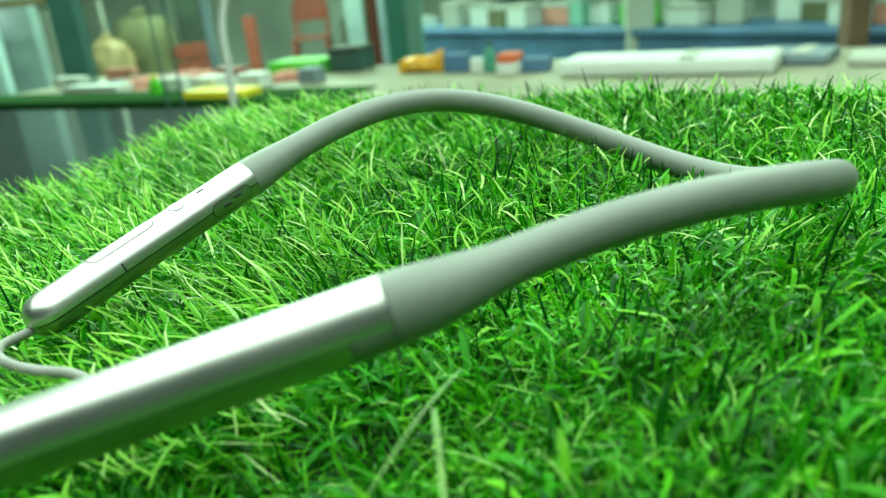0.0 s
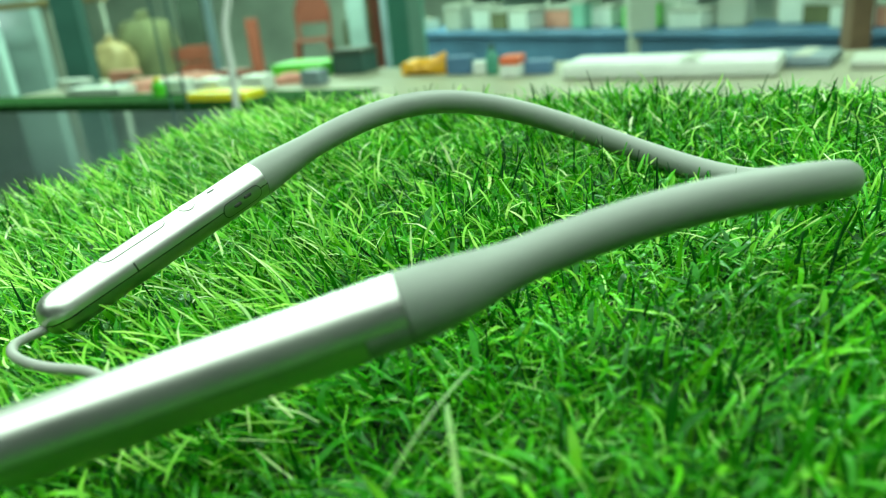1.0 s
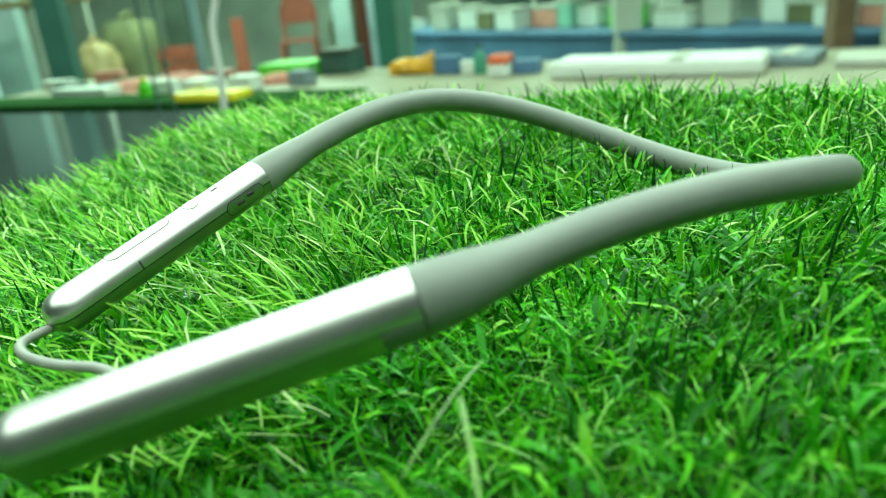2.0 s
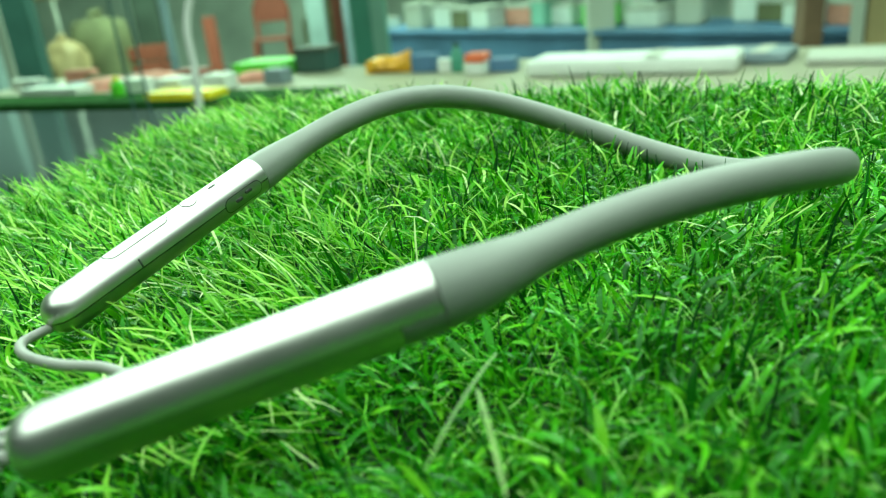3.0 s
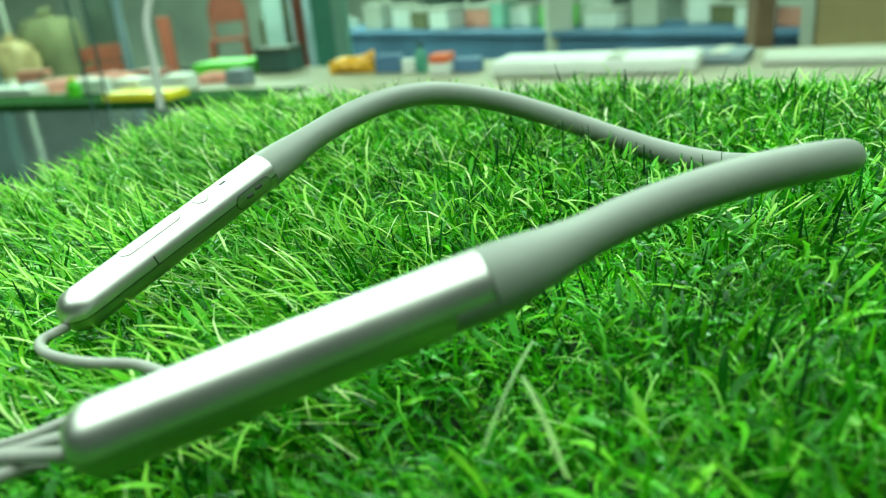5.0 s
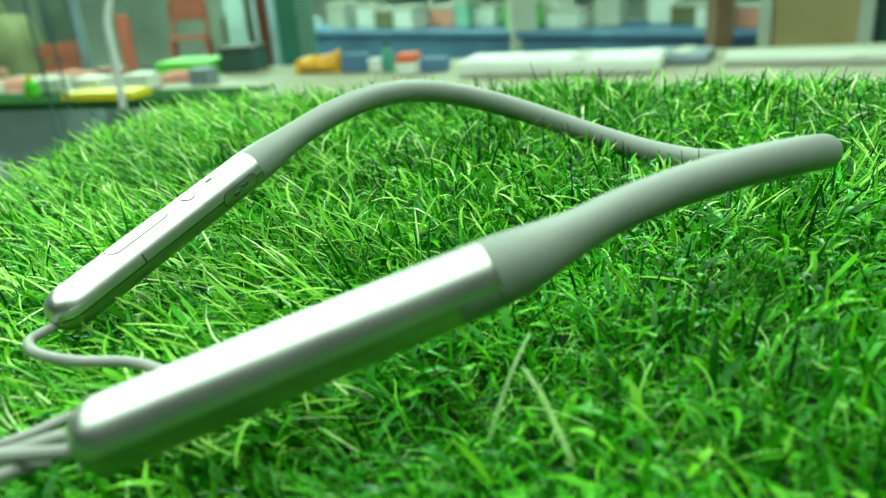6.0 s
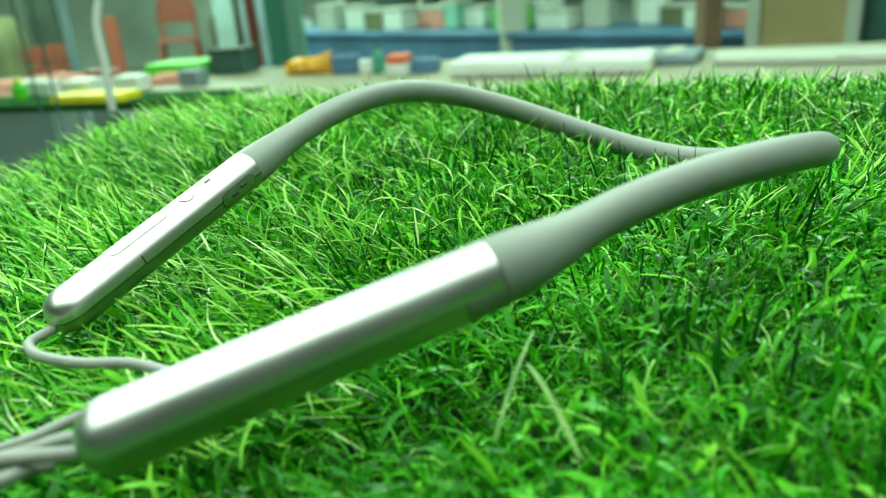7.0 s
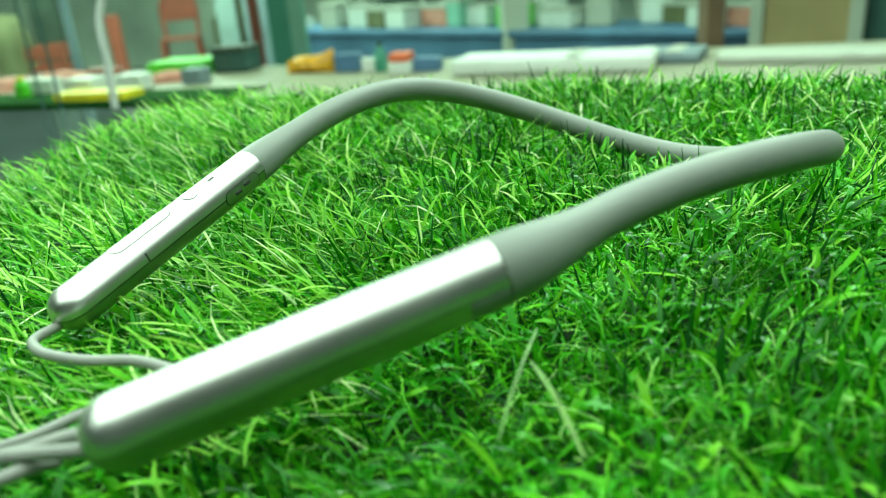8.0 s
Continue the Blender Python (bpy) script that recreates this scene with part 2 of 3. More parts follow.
class Module:
    """A battery housing: a straight rounded bar from its free end to the seam with the neckband."""

    def __init__(self, end, seam, r):
        self.r = r
        self.a, self.b = Vector(end), Vector(seam)
        self.d = (self.b - self.a).normalized()
        self.n = (Vector((0, 0, 1)) - self.d.z * self.d).normalized()
        self.side = self.d.cross(self.n)
        if self.side.y > 0:
            self.side = -self.side
        self.start = -r * 0.95
        self.len = (self.b - self.a).length

    def radius(self, s):
        q = (s - self.start) / 0.0064
        return self.r * math.sqrt(1 - max(0.0, 1 - q) ** 2.5) if q > 0 else 0.0004

    def surf(self, s, deg, off=0.0, k=1.0):
        """The place on the shell s metres from the end, deg from the top towards the viewer's side."""
        th = radians(deg)
        cu, su = math.cos(th), math.sin(th)
        e = 2 / 2.08
        r = max(self.radius(s), 0.0004) * k + off
        return self.a + self.d * s + r * (math.copysign(abs(cu) ** e, cu) * self.n + math.copysign(abs(su) ** e, su) * self.side)

    def half(self, deg0, deg1, k=1.0, s1=None, n=26, s0=None):
        bm = bmesh.new()
        s1 = self.len if s1 is None else s1
        stops = [self.start + 0.0001 + 0.0088 * (i / 14) ** 1.8 for i in range(15)]
        stops += [stops[-1] + (s1 - stops[-1]) * i / 10 for i in range(1, 11)]
        if s0 is not None:
            stops = [s0 + (s1 - s0) * i / 6 for i in range(7)]
        rings = []
        for s in stops:
            rings.append([bm.verts.new(self.surf(s, deg0 + (deg1 - deg0) * j / n, 0, k)) for j in range(n + 1)])
        for p, q in zip(rings, rings[1:]):
            for j in range(n):
                bm.faces.new((p[j], p[j + 1], q[j + 1], q[j]))
            bm.faces.new((p[n], p[0], q[0], q[n]))
        bm.faces.new(rings[0][::-1])
        bm.faces.new(rings[-1])
        return bm

    def pad(self, outline, lo, hi):
        """A plate that follows the shell: outline of (s, deg), from lo to hi above it."""
        bm = bmesh.new()
        cs, cd = sum(o[0] for o in outline) / len(outline), sum(o[1] for o in outline) / len(outline)
        levels = [[bm.verts.new(self.surf(s, dg, off)) for s, dg in outline] for off in (lo, hi)]
        inner = [bm.verts.new(self.surf(cs + (s - cs) * 0.85, cd + (dg - cd) * 0.7, hi * 1.15)) for s, dg in outline]
        n = len(outline)
        for p, q in zip((levels[0], levels[1]), (levels[1], inner)):
            for j in range(n):
                bm.faces.new((p[j], p[(j + 1) % n], q[(j + 1) % n], q[j]))
        mid = bm.verts.new(self.surf(cs, cd, hi * 1.2))
        for j in range(n):
            bm.faces.new((inner[j], inner[(j + 1) % n], mid))
        return bm

    def ring(self, outline, grow_s, grow_d, off):
        """The narrow dark gap round a button."""
        bm = bmesh.new()
        cs, cd = sum(o[0] for o in outline) / len(outline), sum(o[1] for o in outline) / len(outline)
        fs = 1 + grow_s / max(abs(o[0] - cs) for o in outline)
        fd = 1 + grow_d / max(abs(o[1] - cd) for o in outline)
        a = [bm.verts.new(self.surf(s, dg, off)) for s, dg in outline]
        b = [bm.verts.new(self.surf(cs + (s - cs) * fs, cd + (dg - cd) * fd, off)) for s, dg in outline]
        c = [bm.verts.new(self.surf(cs + (s - cs) * fs, cd + (dg - cd) * fd, -0.0002)) for s, dg in outline]
        n = len(outline)
        for j in range(n):
            k = (j + 1) % n
            bm.faces.new((a[j], a[k], b[k], b[j]))
            bm.faces.new((b[j], b[k], c[k], c[j]))
        return bm


def stadium(s0, s1, d0, d1, n=8):
    """A long oval between s0 and s1, d0 and d1 degrees wide."""
    half = (d1 - d0) / 2
    ls = radians(half) * R_FAR
    mid, pts = (d0 + d1) / 2, []
    for i in range(n + 1):
        a = -math.pi / 2 + math.pi * i / n
        pts.append((s1 - ls + ls * math.cos(a), mid + half * math.sin(a)))
    for i in range(n + 1):
        a = math.pi / 2 + math.pi * i / n
        pts.append((s0 + ls + ls * math.cos(a), mid + half * math.sin(a)))
    return pts


ear = thing("neckband_earphones", pose(0, 0, 0), "grey silicone neckband earphones with champagne metal housings lying on turf", "earphones")
part("neckband", sweep(tube_line, tube_rad, 28), M_RUBBER, ear, "matt grey silicone neckband", True)
near, far = Module(NEAR_END, NEAR_SEAM, R_NEAR), Module(FAR_END, FAR_SEAM, R_FAR)


def housing(mod, label, groove, proud, cut):
    """Upper shell, lower shell with its own edge, the dark joint, and the silicone sleeve under the upper shell's end."""
    body = part("housing", mod.half(-92 + groove, 92 - groove), M_METAL, ear, label, True)
    # underside shade comes from the darker metal colour
    part("lower_shell", mod.half(92 + groove, 268 - groove, proud, cut * mod.len), M_METAL_SHADED, body, "satin metal lower shell, shade in its colour", True)
    if cut < 1:
        part("sleeve", mod.half(92 + groove, 268 - groove, proud - 0.012, mod.len, s0=cut * mod.len + 0.0002), M_RUBBER, body, "matt grey silicone sleeve", True)
    core = sweep([mod.a + mod.d * s for s in (-0.001, 0.004, mod.len - 0.001)], [mod.r * 0.7, mod.r * 0.93, mod.r * 0.93], 20)
    part("seam", core, M_GAP, body, "dark joint line", True)
    return body


h_near = housing(near, "champagne satin metal battery housing", 0.6, 1.018, 0.885)
h_far = housing(far, "champagne satin metal control housing with buttons", 2.0, 0.98, 1.0)
L = far.len
bar = stadium(0.22 * L, 0.52 * L, -22, 24)
part("volume_button", far.pad(bar, -0.0002, 0.00012), M_METAL, h_far, "long raised metal rocker button", True)
part("button_gap", far.ring(bar, 0.00022, 2.4, 0.00011), M_GAP, h_far)
pw = stadium(0.605 * L, 0.605 * L + 2 * radians(22) * R_FAR, -16, 28, 10)
part("power_button", far.pad(pw, -0.0002, 0.00014), M_METAL, h_far, "round metal power button", True)
part("button_gap", far.ring(pw, 0.0002, 2.4, 0.00011), M_GAP, h_far)
led = stadium(0.745 * L, 0.785 * L, 6, 15, 5)
part("indicator", far.pad(led, -0.0002, 0.00006), M_GAP, h_far, "small dark indicator slot")
port = stadium(0.745 * L, 0.955 * L, 76, 116, 6)
part("port_cover", far.pad(port, -0.0002, 0.00012), M_METAL_SHADED, h_far, "flush charging port cover", True)
part("port_gap", far.ring(port, 0.00018, 2.4, 0.00011), M_GAP, h_far)
part("port_mark", far.pad(stadium(0.80 * L, 0.84 * L, 90, 98, 4), 0, 0.0004), M_GAP, h_far)
part("port_mark", far.pad(stadium(0.86 * L, 0.90 * L, 84, 92, 4), 0, 0.0004), M_GAP, h_far)
part("notch", far.pad([(0.30 * L, 66), (0.30 * L + 0.0005, 66), (0.30 * L + 0.0005, 91), (0.30 * L, 91)], -0.0001, 0.00008), M_GAP, h_far, "short dark notch")
part("notch", near.pad([(0.10 * near.len, 92), (0.10 * near.len + 0.00025, 92), (0.10 * near.len + 0.00025, 118), (0.10 * near.len, 118)], -0.0003, 0.00004), M_GAP, h_near)


# ---------------------------------------------------------------- turf
MAT_A = radians(-25)
MAT = (-0.330, 0.30, -0.03, 0.392)


def ground(x, y):
    """Mean level of the pile's upper part: a mat that lies a little uneven."""
    x, y = np.asarray(x, float), np.asarray(y, float)
    z = 0.06 * (y - 0.142) + 0.044 * x
    z = 0.0175 - 0.004 * np.log1p(np.exp((0.0175 - z) / 0.004))
    z = z + 0.0018 * np.sin(31 * x + 1.3) * np.sin(27 * y + 0.4) + 0.0012 * np.sin(63 * x - 41 * y)
    z = z + 0.0035 * np.exp(-(((x + 0.092) / 0.022) ** 2 + ((y - 0.203) / 0.022) ** 2))
    # pressed down along the near housing
    across = (y - 0.1414) * 0.988 - (x + 0.0709) * 0.153
    z = z - 0.007 * np.exp(-((across - 0.002) / 0.010) ** 2) / (1 + np.exp((x - 0.005) / 0.008)) / (1 + np.exp((-0.078 - x) / 0.004))
    z = z - 0.006 * np.exp(-(((x - 0.088) / 0.035) ** 2 + ((y - 0.268) / 0.032) ** 2))
    along = x * math.cos(MAT_A) + y * math.sin(MAT_A) - MAT[0]
    z = z - 0.008 * np.exp(-np.maximum(along, 0) / 0.03)
    return z


PILE = 0.017
# cables
CAB = 0.00118


def cable(name, pts, label, r=CAB):
    line = spline(pts, 16)
    return part(name, sweep(line, r, 12), M_CABLE, ear, label, True)


# band as a body that blades give way to
solid_line = np.concatenate([np.array([far.a + far.d * s for s in np.linspace(-0.004, far.len, 16)]), tube_line[::3], np.array([near.a + near.d * s for s in np.linspace(-0.004, near.len, 16)])]).astype(np.float32)
solid_rad = np.concatenate([np.full(16, R_FAR * 1.05), tube_rad[::3], np.full(16, R_NEAR * 1.05)]).astype(np.float32)


def to_mat(x, y):
    """Place in the mat's own axes, along and across it."""
    return x * math.cos(MAT_A) + y * math.sin(MAT_A), -x * math.sin(MAT_A) + y * math.cos(MAT_A)


def from_mat(u, v):
    return u * math.cos(MAT_A) - v * math.sin(MAT_A), u * math.sin(MAT_A) + v * math.cos(MAT_A)


def strip_grass(name, n, seed, hgt, width, lean, curl, material, label, parent, segs=4, fold=True, xr=(-1, 1), yr=(-1, 1), flow=0.5, sink=1.0, thin=0.0, kink=0.3):
    """Many single blades in one mesh. hgt: lengths, lean: first tilt, curl: bending on the way, in radians."""
    rng = np.random.default_rng(seed)
    x, y = from_mat(rng.uniform(MAT[0], MAT[1], n), rng.uniform(MAT[2], MAT[3], n))
    x = np.round(x / 0.0045) * 0.0045 + rng.normal(0, 0.0011, n)
    y = np.round(y / 0.0045) * 0.0045 + rng.normal(0, 0.0011, n)
    keep = (x > xr[0]) & (x < xr[1]) & (y > yr[0]) & (y < yr[1])
    far_out = np.clip(0.15 + np.hypot(x - 0.06, y - 0.08) / 0.2, 0, 1)
    keep &= rng.uniform(0, 1, n) > thin * (1 - far_out)
    x, y = x[keep], y[keep]
    n = len(x)
    length = rng.uniform(*hgt, n) * (1 + 0.18 * np.sin(47 * x + 13 * y) * np.sin(39 * y - 8 * x))
    # the pile leans one way on the open side of the mat and the other way at its back
    turn = 1 / (1 + np.exp(-(x - 0.045 + 0.25 * (0.24 - y)) / 0.022))
    swirl = np.pi * (0.95 - 0.75 * turn) + 0.5 * np.sin(23 * x + 17 * y) + 0.35 * np.sin(41 * y - 29 * x)
    az = np.where(rng.uniform(0, 1, n) < flow, swirl + rng.normal(0, 0.55, n), rng.uniform(0, 2 * np.pi, n))
    open_side = x < -0.05 - 0.2 * (y - 0.3)
    az = np.where(open_side & (rng.uniform(0, 1, n) < 0.75), np.pi * 0.93 + rng.normal(0, 0.5, n), az)
    tilt = np.abs(rng.normal(0, 1, n)) * (lean[1] - lean[0]) * 0.6 + lean[0]
    bend = rng.uniform(*curl, n)
    base = ground(x, y) - PILE * sink
    # shorter under the band
    d2 = np.full(n, 9.0, np.float32)
    low = np.full(n, 9.0, np.float32)
    for c, r in zip(solid_line, solid_rad):
        q = np.hypot(x - c[0], y - c[1]) - r
        hit = q < d2
        d2 = np.where(hit, q, d2)
        low = np.where(hit, c[2] - r, low)
    room = np.clip(low - base, 0.003, 1)
    length = np.where(d2 < 0.003, np.minimum(length, room * 1.0), length)
    length = np.where((d2 >= 0.003) & (d2 < 0.012), np.minimum(length, room * 1.0 + 0.006 + (d2 - 0.003) * 0.8), length)
    s = np.linspace(0, 1, segs + 1)
    P = np.zeros((n, segs + 1, 3))
    P[:, 0] = np.stack([x, y, base], -1)
    ca, sa = np.cos(az), np.sin(az)
    tilts = tilt[:, None] + bend[:, None] * (s[None, 1:] ** 1.3)
    wob = rng.normal(0, kink, n)
    for i in range(segs):
        th = np.clip(tilts[:, i], 0, 2.2)
        a2 = az + wob * s[i + 1] * 2
        step = length / segs
        P[:, i + 1] = P[:, i] + step[:, None] * np.stack([np.sin(th) * np.cos(a2), np.sin(th) * np.sin(a2), np.cos(th)], -1)
    twist = rng.normal(0, 0.6, n)
    wd = np.stack([-np.sin(az + twist), np.cos(az + twist), rng.normal(0, 0.15, n)], -1)
    w = rng.uniform(*width, n)
    prof = np.where(s < 0.55, 0.75 + 0.45 * s, np.maximum(0.3, 1.0 - (np.maximum(0, s - 0.55) / 0.45) ** 3 * 0.7))
    W = wd[:, None, :] * (w[:, None] * prof[None, :])[..., None] * 0.5
    if fold:
        nrm = np.stack([ca, sa, np.zeros(n)], -1)[:, None, :] * (w[:, None] * prof[None, :])[..., None] * 0.16
        V = np.stack([P - W + nrm, P, P + W + nrm], 2)
        k = 3
    else:
        V = np.stack([P - W, P + W], 2)
        k = 2
    V = V.reshape(n, -1, 3)
    # no blade stands inside the band
    touch = np.where(d2 < 0.03)[0]
    if len(touch):
        Q = V[touch].reshape(-1, 3).astype(np.float32)
        bad = np.zeros(len(Q), bool)
        for c0 in range(0, len(Q), 40000):
            q = Q[c0:c0 + 40000]
            gap = np.linalg.norm(q[:, None] - solid_line[None], axis=2) - solid_rad[None]
            bad[c0:c0 + 40000] = gap.min(1) < 0.0006
        stay = np.ones(n, bool)
        stay[touch[bad.reshape(len(touch), -1).any(1)]] = False
        V = V[stay]
        n = len(V)
    per = V.shape[1]
    quads = []
    for i in range(segs):
        for c in range(k - 1):
            a = i * k + c
            quads.append((a, a + 1, a + k + 1, a + k))
    F = (np.array(quads)[None] + (np.arange(n) * per)[:, None, None]).reshape(-1, 4)
    me = bpy.data.meshes.new(name)
    me.vertices.add(n * per)
    me.vertices.foreach_set("co", V.astype(np.float32).ravel())
    me.loops.add(F.size)
    me.loops.foreach_set("vertex_index", F.astype(np.int32).ravel())
    me.polygons.add(len(F))
    me.polygons.foreach_set("loop_start", np.arange(0, F.size, 4, dtype=np.int32))
    me.polygons.foreach_set("use_smooth", np.ones(len(F), bool))
    me.update(calc_edges=True)
    me.materials.append(material)
    ob = new(name, me)
    ob.parent = parent
    return tagged(ob, label, kind="stuff")


turf = thing("artificial_turf_mat", pose(0, 0, 0), "bright green artificial turf mat on a glossy table", "turf mat")
bm = bmesh.new()
nx, ny = 40, 34
grid = []
for j in range(ny + 1):
    row = []
    for i in range(nx + 1):
        xx, yy = from_mat(MAT[0] - 0.003 + (MAT[1] - MAT[0] + 0.006) * i / nx, MAT[2] + (MAT[3] - MAT[2] + 0.003) * j / ny)
        row.append(bm.verts.new((xx, yy, max(float(ground(xx, yy)) - PILE, TOP + 0.004))))
    grid.append(row)
for j in range(ny):
    for i in range(nx):
        bm.faces.new((grid[j][i], grid[j][i + 1], grid[j + 1][i + 1], grid[j + 1][i]))
rim = [e for e in bm.edges if e.is_boundary]
ext = bmesh.ops.extrude_edge_only(bm, edges=rim)
for v in ext["geom"]:
    if isinstance(v, bmesh.types.BMVert):
        v.co.z = TOP + 0.0005
part("backing", bm, M_BACKING, turf, "dark green woven backing")
strip_grass("thatch", 92000, 5, (0.008, 0.019), (0.0002, 0.00045), (0.5, 1.4), (0.6, 2.8), M_THATCH, "fine curled pale green thatch fibres", turf, 5, False, sink=0.58, flow=0.25, thin=0.8, kink=1.0)
strip_grass("turf_pile", 50000, 6, (0.010, 0.0185), (0.0007, 0.0015), (0.35, 1.2), (0.0, 0.8), M_BLADE, "glossy green plastic blades", turf, 3, True, flow=0.5, thin=0.52)
strip_grass("turf_pile", 22000, 16, (0.007, 0.013), (0.0009, 0.0020), (0.5, 1.45), (0.3, 1.5), M_BLADE, "short bent green plastic blades", turf, 3, True, flow=0.3, sink=0.5, kink=0.5, thin=0.5)
strip_grass("turf_pile", 7000, 7, (0.013, 0.021), (0.0007, 0.0014), (0.1, 0.8), (0.0, 0.45), M_BLADE, "tall glossy green plastic blades", turf, 3, True)
# sparse thin blades with shade in their colour
strip_grass("turf_pile", 4200, 8, (0.013, 0.0225), (0.0005, 0.0010), (0.12, 0.75), (0.0, 0.3), M_SHADEBLADE, "thin green plastic blades coloured as if in shade", turf, 3, True, flow=0.75, thin=0.8)
strip_grass("lying_fibre", 16000, 9, (0.007, 0.017), (0.0004, 0.0010), (0.6, 1.35), (0.0, 0.5), M_PALEFIBRE, "pale fibres lying flat at the edge", turf, 3, False, xr=(-0.26, -0.03), yr=(0.15, 0.52), sink=0.32)
strip_grass("lying_fibre", 6500, 12, (0.007, 0.015), (0.0005, 0.0011), (0.5, 1.3), (0.1, 1.0), M_PALEFIBRE, "pale fibres among the blades", turf, 3, False, xr=(-0.03, 0.3), yr=(0.20, 0.52), sink=0.36)


def straw(p, q, w):
    """A flat dry blade between two places, slightly arched."""
    p, q = Vector(p), Vector(q)
    pts = [p.lerp(q, t) + Vector((0, 0, 0.0015 * math.sin(math.pi * t))) for t in (0, 0.2, 0.4, 0.6, 0.8, 1)]
    return sweep(pts, [w * 0.3, w * 0.5, w * 0.5, w * 0.5, w * 0.45, w * 0.2], 6, True, 0.35)


NEAR_CABLE = [(-0.0748, 0.131, 0.0072), (-0.0802, 0.1325, 0.0066), (-0.0851, 0.1343, 0.0058), (-0.091, 0.1361, 0.005), (-0.0996, 0.1398, 0.0035), (-0.1138, 0.1463, 0.001)]
NEAR_CABLE_2 = [(-0.0753, 0.1448, 0.003), (-0.0785, 0.1397, 0.0048), (-0.0817, 0.1389, 0.0052), (-0.0857, 0.1377, 0.005), (-0.0891, 0.1375, 0.0045), (-0.0961, 0.1391, 0.003), (-0.109, 0.1435, 0.001)]
NEAR_CABLE_3 = [(-0.0837, 0.1373, 0.002), (-0.0872, 0.1338, 0.0035), (-0.0899, 0.1323, 0.0035), (-0.0945, 0.1311, 0.003), (-0.1044, 0.1333, 0.0)]
CORD = [(-0.40, 1.55, 1.75), (-0.36, 1.55, 0.9), (-0.40, 1.55, 0.2), (-0.44, 1.55, 0.055), (-0.454, 1.55, 0.014), (-0.457, 1.55, -0.056), (-0.460, 1.55, -0.117), (-0.463, 1.55, -0.17), (-0.48, 1.55, -0.5), (-0.50, 1.55, -0.892)]
part("dry_blade", straw((0.0001, 0.1553, 0.0040), (-0.0141, 0.1271, 0.0005), 0.00065), M_STRAW_2, turf, "pale dry straw blade", True)
part("dry_blade", straw((-0.0044, 0.1427, 0.0044), (-0.0024, 0.1196, 0.0005), 0.0010), M_STRAW, turf, "pale dry straw blade", True)
part("dry_blade", straw((-0.0555, 0.193, 0.005), (-0.047, 0.181, 0.004), 0.0009), M_STRAW, turf, "pale dry straw blade", True)

# cables leaving the two housings
fe, ne = far.a - far.d * 0.0048, near.a - near.d * 0.0048
cable("cable", [tuple(fe - far.n * 0.0015), (-0.1048, 0.1908, 0.0002), (-0.1042, 0.1852, 0.0012), (-0.1002, 0.1785, 0.0021), (-0.0938, 0.1732, 0.0025), (-0.0860, 0.1696, 0.0026),
                (-0.0788, 0.1674, 0.0027), (-0.0708, 0.162, 0.0026), (-0.0632, 0.1534, 0.002), (-0.064, 0.146, 0.001)], "thin grey cable curling over the turf")
cable("cable", NEAR_CABLE, "grey cable leaving the metal housing")
cable("cable", NEAR_CABLE_2, "grey cable resting on turf")
cable("cable", [(-0.070, 0.1585, 0.001), (-0.0816, 0.1568, -0.0004), (-0.0876, 0.1548, -0.001), (-0.0925, 0.1518, -0.0014), (-0.0978, 0.1505, -0.002), (-0.1035, 0.1507, -0.003)], "grey cable half sunk in turf", 0.0011)
cable("cable", NEAR_CABLE_3, "grey cable resting on turf")

# ---------------------------------------------------------------- goods table behind
TZ = -0.152
OBL = -24
goods = thing("goods_table", pose(0.082, 1.661, FLOOR, 0, 0, OBL), "cream laminate goods table with a dark front", "table")
part("tabletop", box(2.9, 0.5, 0.03, (0, 0, TZ - FLOOR - 0.03), 0.004), M_CREAM, goods, "cream laminate top")
part("front_panel", box(2.8, 0.02, TZ - FLOOR - 0.032, (0, -0.2, 0)), M_DARK, goods, "dark green front panel")
for sx in (-1, 1):
    part("side_panel", box(0.02, 0.36, TZ - FLOOR - 0.032, (sx * 1.36, 0, 0)), M_DARK, goods)


def carton(name, x, y, sx, sy, sz, rz, body_m, label, category, lid_m=None, lid_h=0.3, group="", z=None, soft=0.09):
    """A small box with a lid or band of another colour."""
    ob = thing(name, pose(x, y, TZ if z is None else z, 0, 0, rz), label, category, group)
    h = sz * (1 - lid_h) if lid_m else sz
    part("body", box(sx, sy, h, (0, 0, 0), min(sx, sy, sz) * soft), body_m, ob)
    if lid_m:
        part("lid", box(sx * 1.03, sy * 1.03, sz * lid_h, (0, 0, h), min(sx, sy, sz * lid_h) * min(0.45, soft * 1.5)), lid_m, ob)
    if name == "white_parcel":
        part("tape", box(0.03, sy * 0.98, 0.0012, (sx * 0.12, 0, h - 0.0002), 0.0004), M_PALE, ob, "pale packing tape")
    return ob


